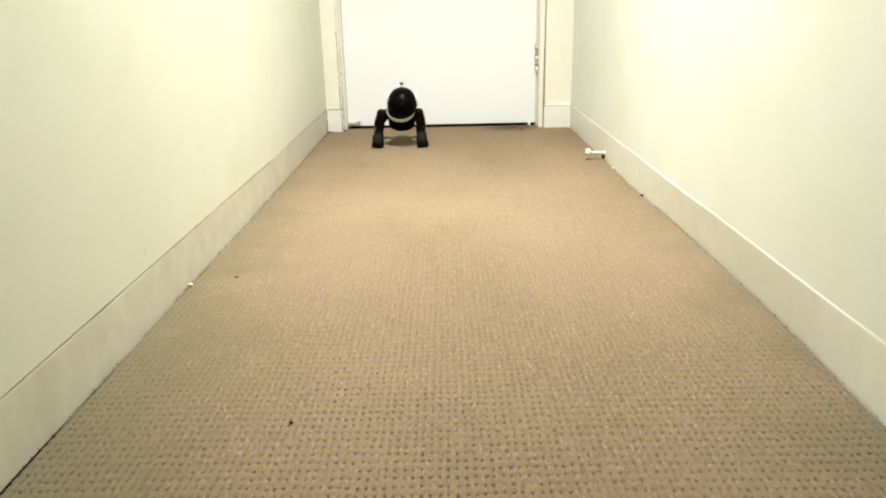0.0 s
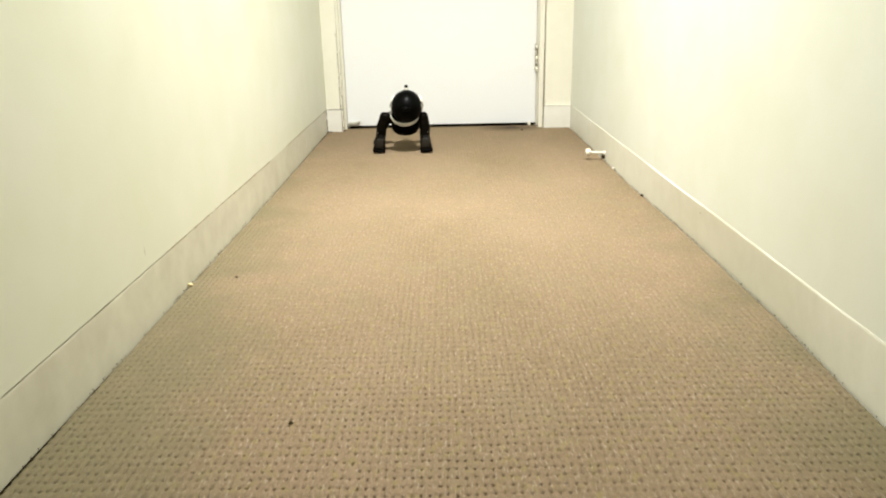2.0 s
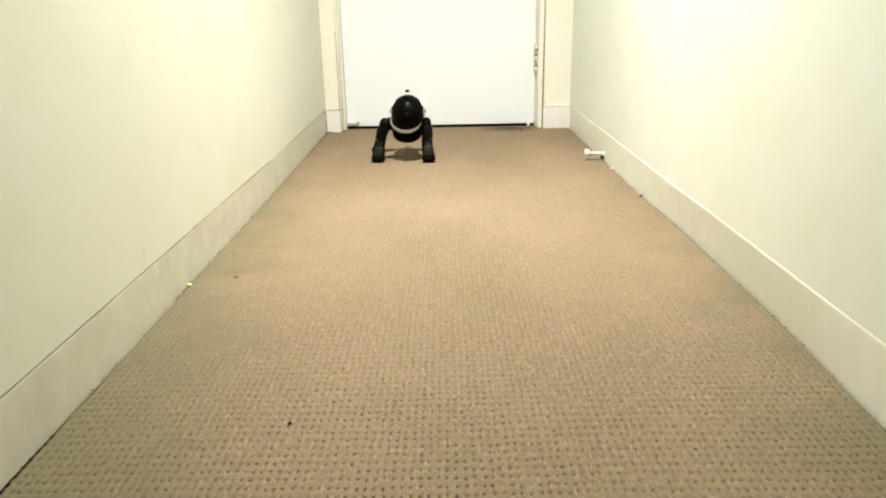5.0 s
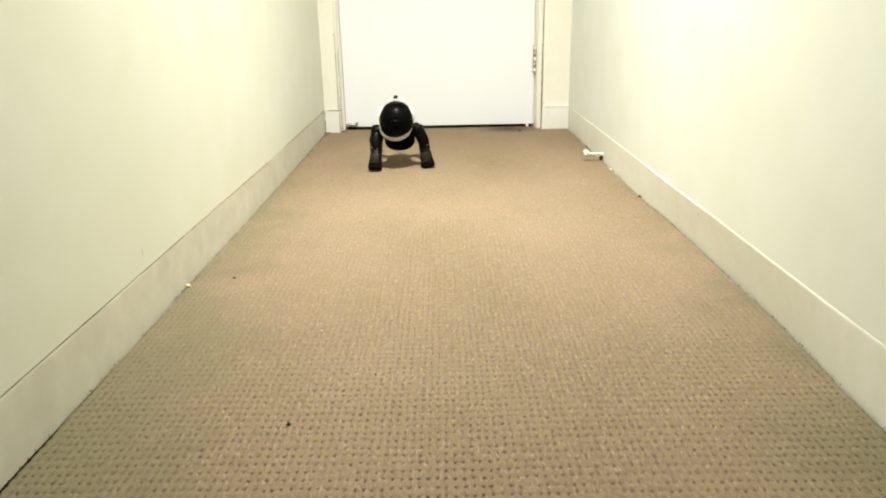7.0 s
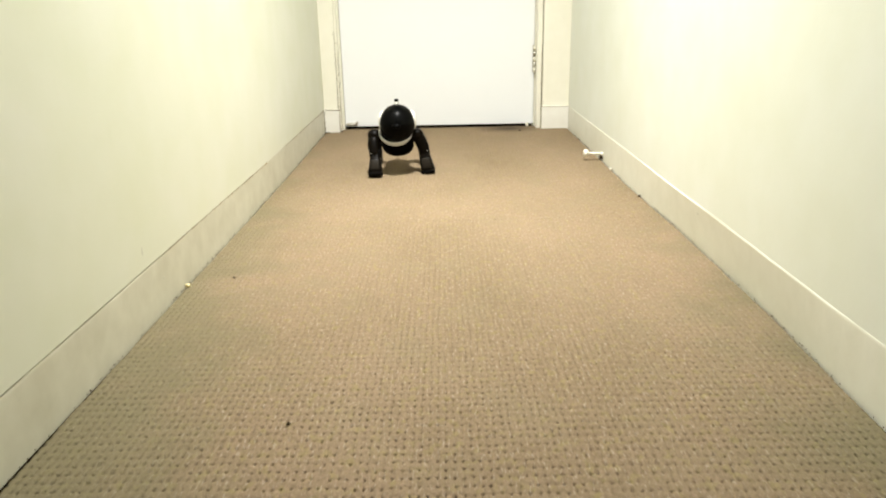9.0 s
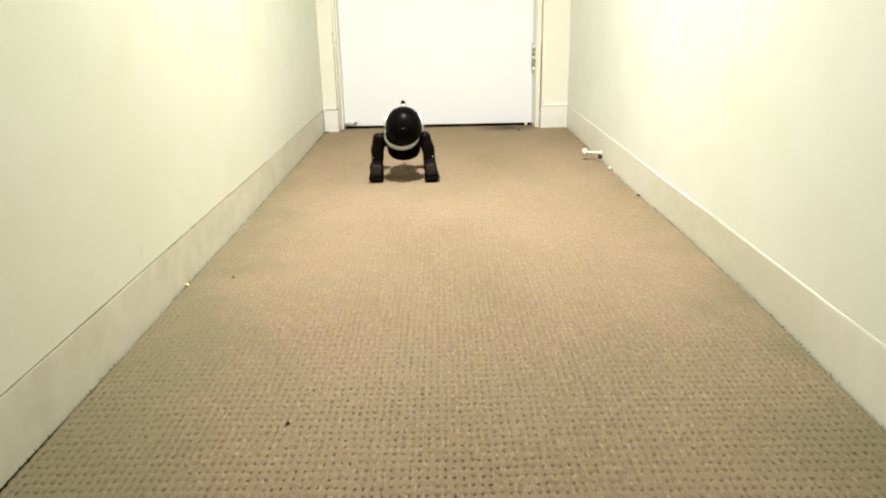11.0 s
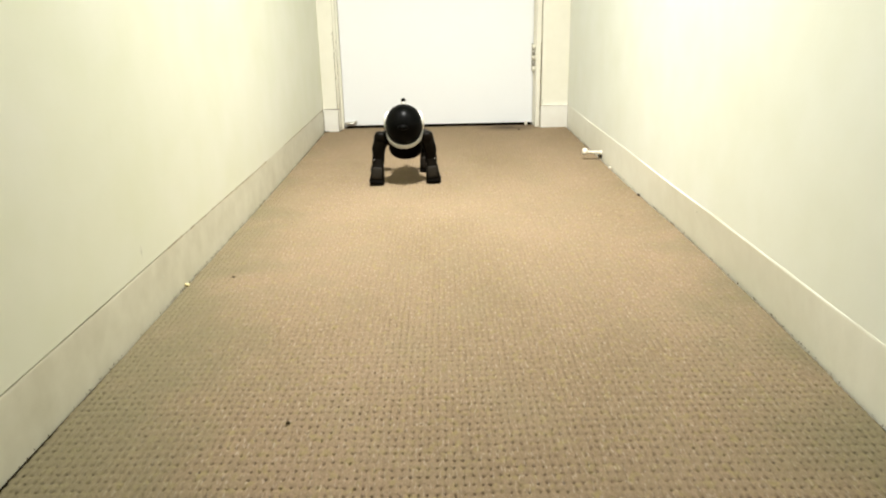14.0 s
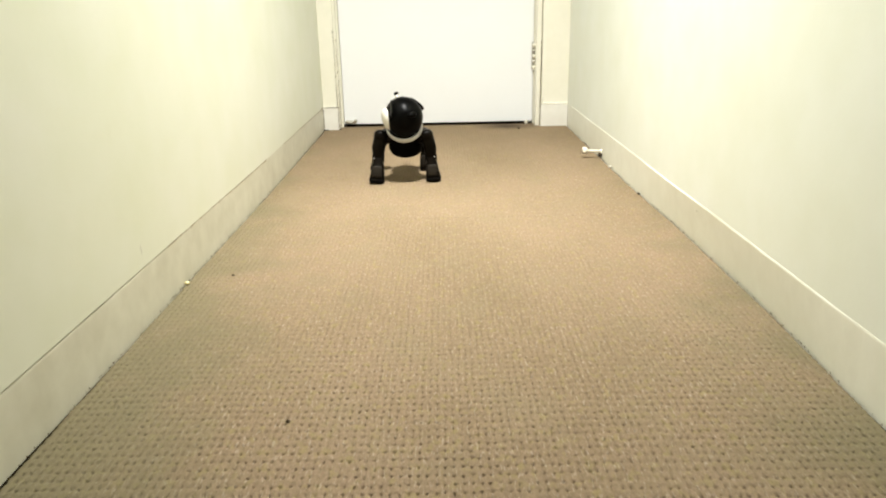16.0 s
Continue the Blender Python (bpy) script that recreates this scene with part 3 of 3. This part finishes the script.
    # legs
    for key, (x, y, z) in SHOULDERS.items():
        front = key.startswith("front")
        side = -1 if key.endswith("_w") else 1
        k = 1.0 if front else 0.92
        bm = bmesh.new()
        loft(bm, [(0, 0, -UPPER - 0.004, 0.0120 * k, 0.012), (0, 0, -UPPER + 0.006, 0.0158 * k, 0.016), (side * 0.0030, 0, -0.044, 0.0178 * k, 0.019),
                  (side * 0.0035, 0, -0.026, 0.0186 * k, 0.022), (side * 0.0030, 0, -0.006, 0.0185 * k, 0.022), (side * 0.001, 0, 0.006, 0.0170 * k, 0.019),
                  (0, 0, 0.0135, 0.0120 * k, 0.013), (0, 0, 0.0165, 0.004 * k, 0.005)], 24, 2.5)
        upper = part("upper_leg", bm, MATTE, root)
        bm = bmesh.new()
        for v in ball(bm, (0, 0, 0), (1, 1, 1), u=28, v=18):  # a ball with squared-off shoulders
            n = v.co.copy()
            n /= sum(abs(c) ** 2.5 for c in n) ** (1 / 2.5)
            v.co = (side * 0.0016 + n.x * 0.0200 * k, -0.006 + n.y * 0.0205, 0.0005 + n.z * 0.0180)
        part("shoulder_cap", bm, MATTE, upper, "rounded dark shoulder cap")
        bm = bmesh.new()
        rod(bm, (side * 0.0140, -0.004, -0.030), (side * 0.0212, -0.004, -0.030), 0.0130, 0.0110, 20)
        part("side_cover", bm, BLACK, upper)
        # lower leg: a blunt wedge, wider and deeper towards the foot
        bm = bmesh.new()
        loft(bm, [(side * 0.001, -0.006, -LOWER + 0.004, 0.0212 * k, 0.026), (side * 0.001, -0.006, -LOWER + 0.011, 0.0214 * k, 0.027), (0, -0.004, -0.040, 0.0190 * k, 0.023),
                  (0, -0.001, -0.018, 0.0168 * k, 0.019), (0, 0, -0.011, 0.0140 * k, 0.016), (0, 0, 0.004, 0.0125 * k, 0.014), (0, 0, 0.010, 0.008 * k, 0.010)], 28, 4.2)
        lower = part("lower_leg", bm, MATTE, root)
        bm = bmesh.new()
        loft(bm, [(side * 0.001, -0.006, -LOWER - 0.0005, 0.0192 * k, 0.021), (side * 0.001, -0.006, -LOWER + 0.002, 0.0210 * k, 0.0252), (side * 0.001, -0.006, -LOWER + 0.0095, 0.0220 * k, 0.0275),
                  (side * 0.001, -0.006, -LOWER + 0.0120, 0.0212 * k, 0.0262)], 28, 4.2)
        part("sole", bm, RUBBER, lower, "black rubber sole")
        bm = bmesh.new()
        rod(bm, (0.011 * side, -0.0125, 0.000), (0.011 * side, -0.0165, 0.000), 0.0017, 0.0014, 12)
        part("bolt", bm, CHROME, lower, "small steel knee bolt")
        bm = bmesh.new()
        rod(bm, (-0.0165 * k, 0.002, 0.0005), (0.0165 * k, 0.002, 0.0005), 0.0140, 0.0140, 20)
        part("knee_joint", bm, RUBBER, lower)
        bm = box(bmesh.new(), -0.0140 * k, 0.0140 * k, -0.0310, -0.0220, -LOWER + 0.016, -0.020, 0.003)
        bmesh.ops.rotate(bm, verts=bm.verts[:], cent=(0, -0.025, -0.030), matrix=Matrix.Rotation(radians(-9), 3, "X"))
        part("shin_plate", bm, SHIN, lower, "dark brown shin plate")
        moving["upper_" + key], moving["lower_" + key] = upper, lower
    return moving


DOG = robot_dog()


# ---- what moves ----
HALF = [i * 0.5 for i in range(25)]  # every half second to 12 s
# front feet: place across and along the corridor
WEST_X = (-.252, -.246, -.246, -.245, -.238, -.235, -.236, -.231, -.227, -.226, -.226, -.223, -.222, -.221, -.219, -.220, -.215, -.211, -.209, -.208, -.203, -.201, -.198, -.194, -.193)
WEST_Y = (2.629, 2.604, 2.560, 2.539, 2.527, 2.473, 2.458, 2.449, 2.381, 2.375, 2.369, 2.316, 2.308, 2.296, 2.239, 2.224, 2.214, 2.161, 2.145, 2.134, 2.093, 2.084, 2.078, 2.043, 2.034)
EAST_X = (-.088, -.082, -.081, -.079, -.071, -.072, -.074, -.063, -.062, -.064, -.057, -.057, -.060, -.052, -.054, -.059, -.047, -.047, -.051, -.041, -.040, -.045, -.035, -.031, -.031)
EAST_Y = (2.623, 2.609, 2.587, 2.554, 2.520, 2.509, 2.488, 2.435, 2.424, 2.418, 2.353, 2.347, 2.342, 2.298, 2.277, 2.273, 2.208, 2.197, 2.187, 2.135, 2.125, 2.120, 2.067, 2.051, 2.049)
CYCLE = 1.528
# where the head is across the corridor, as the dog rocks from side to side
ROCK_EARLY = ((0, -0.157), (0.1, -0.149), (0.3, -0.146), (0.45, -0.139), (0.6, -0.153), (0.8, -0.167), (1, -0.172), (1.15, -0.176), (1.3, -0.171), (1.4, -0.163), (1.5, -0.155), (1.6, -0.145), (1.8, -0.143), (1.95, -0.133), (2.1, -0.143), (2.3, -0.156), (2.5, -0.166), (2.75, -0.171), (2.9, -0.161), (3, -0.152), (3.15, -0.138), (3.3, -0.135), (3.5, -0.128), (3.65, -0.138), (3.8, -0.148), (4, -0.160), (4.2, -0.167))
ROCK_MIDDLE = ((4.4, -0.159), (4.6, -0.141), (4.8, -0.131), (5, -0.123), (5.2, -0.134), (5.4, -0.150), (5.65, -0.159), (5.85, -0.153), (6.05, -0.139), (6.3, -0.129), (6.5, -0.118), (6.7, -0.129), (6.9, -0.145), (7.05, -0.153), (7.3, -0.155), (7.5, -0.148), (7.7, -0.130), (7.9, -0.123), (8.05, -0.113), (8.3, -0.123), (8.5, -0.142), (8.7, -0.144), (8.9, -0.148), (9, -0.141), (9.2, -0.124))
ROCK_LATE = ((9.4, -0.114), (9.65, -0.107), (9.85, -0.111), (10.05, -0.125), (10.3, -0.136), (10.6, -0.136), (10.8, -0.127), (11, -0.114), (11.3, -0.104), (11.6, -0.101), (11.8, -0.104), (11.9, -0.109), (12, -0.116), (12.1, -0.129), (12.2, -0.131), (12.3, -0.127), (12.5, -0.114), (12.8, -0.110), (16, -0.110))
ROCK = ROCK_EARLY + ROCK_MIDDLE + ROCK_LATE


def ease(t, times, values):
    """Values that rest at their times and glide between them."""
    if t >= times[-1]:
        return values[-1]
    i = max(k for k, v in enumerate(times) if v <= t)
    f = (t - times[i]) / (times[i + 1] - times[i])
    return values[i] + (values[i + 1] - values[i]) * f * f * (3 - 2 * f)


def rock(t):
    return float(np.interp(t, [r[0] for r in ROCK], [r[1] for r in ROCK]))


def leg_poses(shoulder, foot, lean):
    """Poses of the upper and lower leg, in the dog's space: the lower leg stands nearly upright on its foot."""
    s, f = Vector(shoulder), Vector(foot)
    shin = Vector((0, 0, 1)).lerp((s - f).normalized(), lean).normalized()
    knee = f + shin * LOWER
    made = []
    for start, up in ((s, (s - knee).normalized()), (knee, shin)):
        x = (Vector((1, 0, 0)) - up * up.x).normalized()
        m = Matrix((x, up.cross(x), up)).transposed().to_4x4()
        m.translation = start
        made.append(m)
    return made


def motions():
    rows = {key: [] for key in DOG}
    for i in range(161):
        t = i * 0.1
        wx, wy, ex, ey = (ease(t, HALF, v) for v in (WEST_X, WEST_Y, EAST_X, EAST_Y))
        late = min(1, max(0, (t - 11.55) / 0.6))
        going = 1 - late
        head_x = rock(t)
        # the body follows the head a little later, and sways back as it stops
        lag = float(np.interp(t, (3, 6), (0.12, 0.07)))
        sway = going * float(np.interp(t, (3, 6), (0, 0.007))) + float(np.interp(t, (11.6, 12.0, 12.3), (0, -0.008, 0)))
        body_x = rock(max(0, t - lag)) + sway
        swing = going * (head_x - float(np.interp(t, (0, 12, 16), (-0.154, -0.112, -0.112))))
        ahead = 2.633 - 0.0492 * t if t < 11.7 else ease(t, (11.7, 12.3, 16.0), (2.0574, 2.055, 2.055))
        bob = going * (-0.0100 + 0.2 * swing * min(1, max(0, (t - 4) / 2)))
        body = pose(body_x - 0.006 * going - 0.171 * math.sin(radians(swing * 60)), ahead + 0.008, bob, 0, swing * 60, 0)
        rows["root"].append((t, body))
        inverse = body.inverted()
        feet = {"front_w": (wx, wy + 0.010), "front_e": (ex, ey + 0.010), "rear_w": (wx - 0.015, ey + 0.170), "rear_e": (ex - 0.024 + 0.016 * going, wy + 0.180)}
        for key, (x, y) in feet.items():
            # a foot lifts a little while it goes forward
            before = ease(max(t - 0.1, 0), HALF, EAST_Y if key in ("front_e", "rear_w") else WEST_Y)
            now = ey if key in ("front_e", "rear_w") else wy
            lift = 0.001 + min(0.004, max(0, before - now - 0.004) * 0.5)
            upper, lower = leg_poses(SHOULDERS[key], inverse @ Vector((x, y, lift)), 0.60)
            rows["upper_" + key].append((t, upper))
            rows["lower_" + key].append((t, lower))
        # the head lifts after the walk and turns at the end
        raise_ = ease(t, (0, 14.1, 14.6, 15.1, 16.0), (0, 0, 0.0045, 0.0150, 0.0170))
        nod = ease(t, (0, 12.4, 14.1, 14.5, 15.1, 15.5, 16.0), (0, 0, 1, 5, 16, 18, 14))
        turn = ease(t, (0, 15.3, 15.6, 15.8, 16.0), (0, 0, 9, 20, 30))
        tilt = ease(t, (0, 15.3, 15.6, 15.8, 16.0), (0, 0, -3, -6, -9))
        rows["collar"].append((t, pose((head_x - body_x) * 0.8, 0, raise_ * 0.76)))
        rows["head"].append((t, pose(head_x - body_x + 0.0075 * going, -0.028, 0.1705 + raise_, -nod, tilt - swing * 40, turn)))
        flap = going * max(0, math.sin(2 * math.pi * (2 * t / CYCLE - 0.33)))
        raised = ease(t, (0, 15.3, 15.6, 15.8, 16.0), (0, 0, 0.35, 0.8, 1))
        rows["ear_e"].append((t, pose(0.0300, -0.002, 0.046, 0, -23 - 8 * flap - ease(t, (0, 14.1, 15.1, 16.0), (0, 0, 7, 7)) - 12 * raised, 12)))
        rows["ear_w"].append((t, pose(-0.0300, -0.002, 0.046, -48 * raised, 23 + 8 * flap - 4 * raised, -12)))
    for key, ob in DOG.items():
        walk(ob, rows[key])


motions()
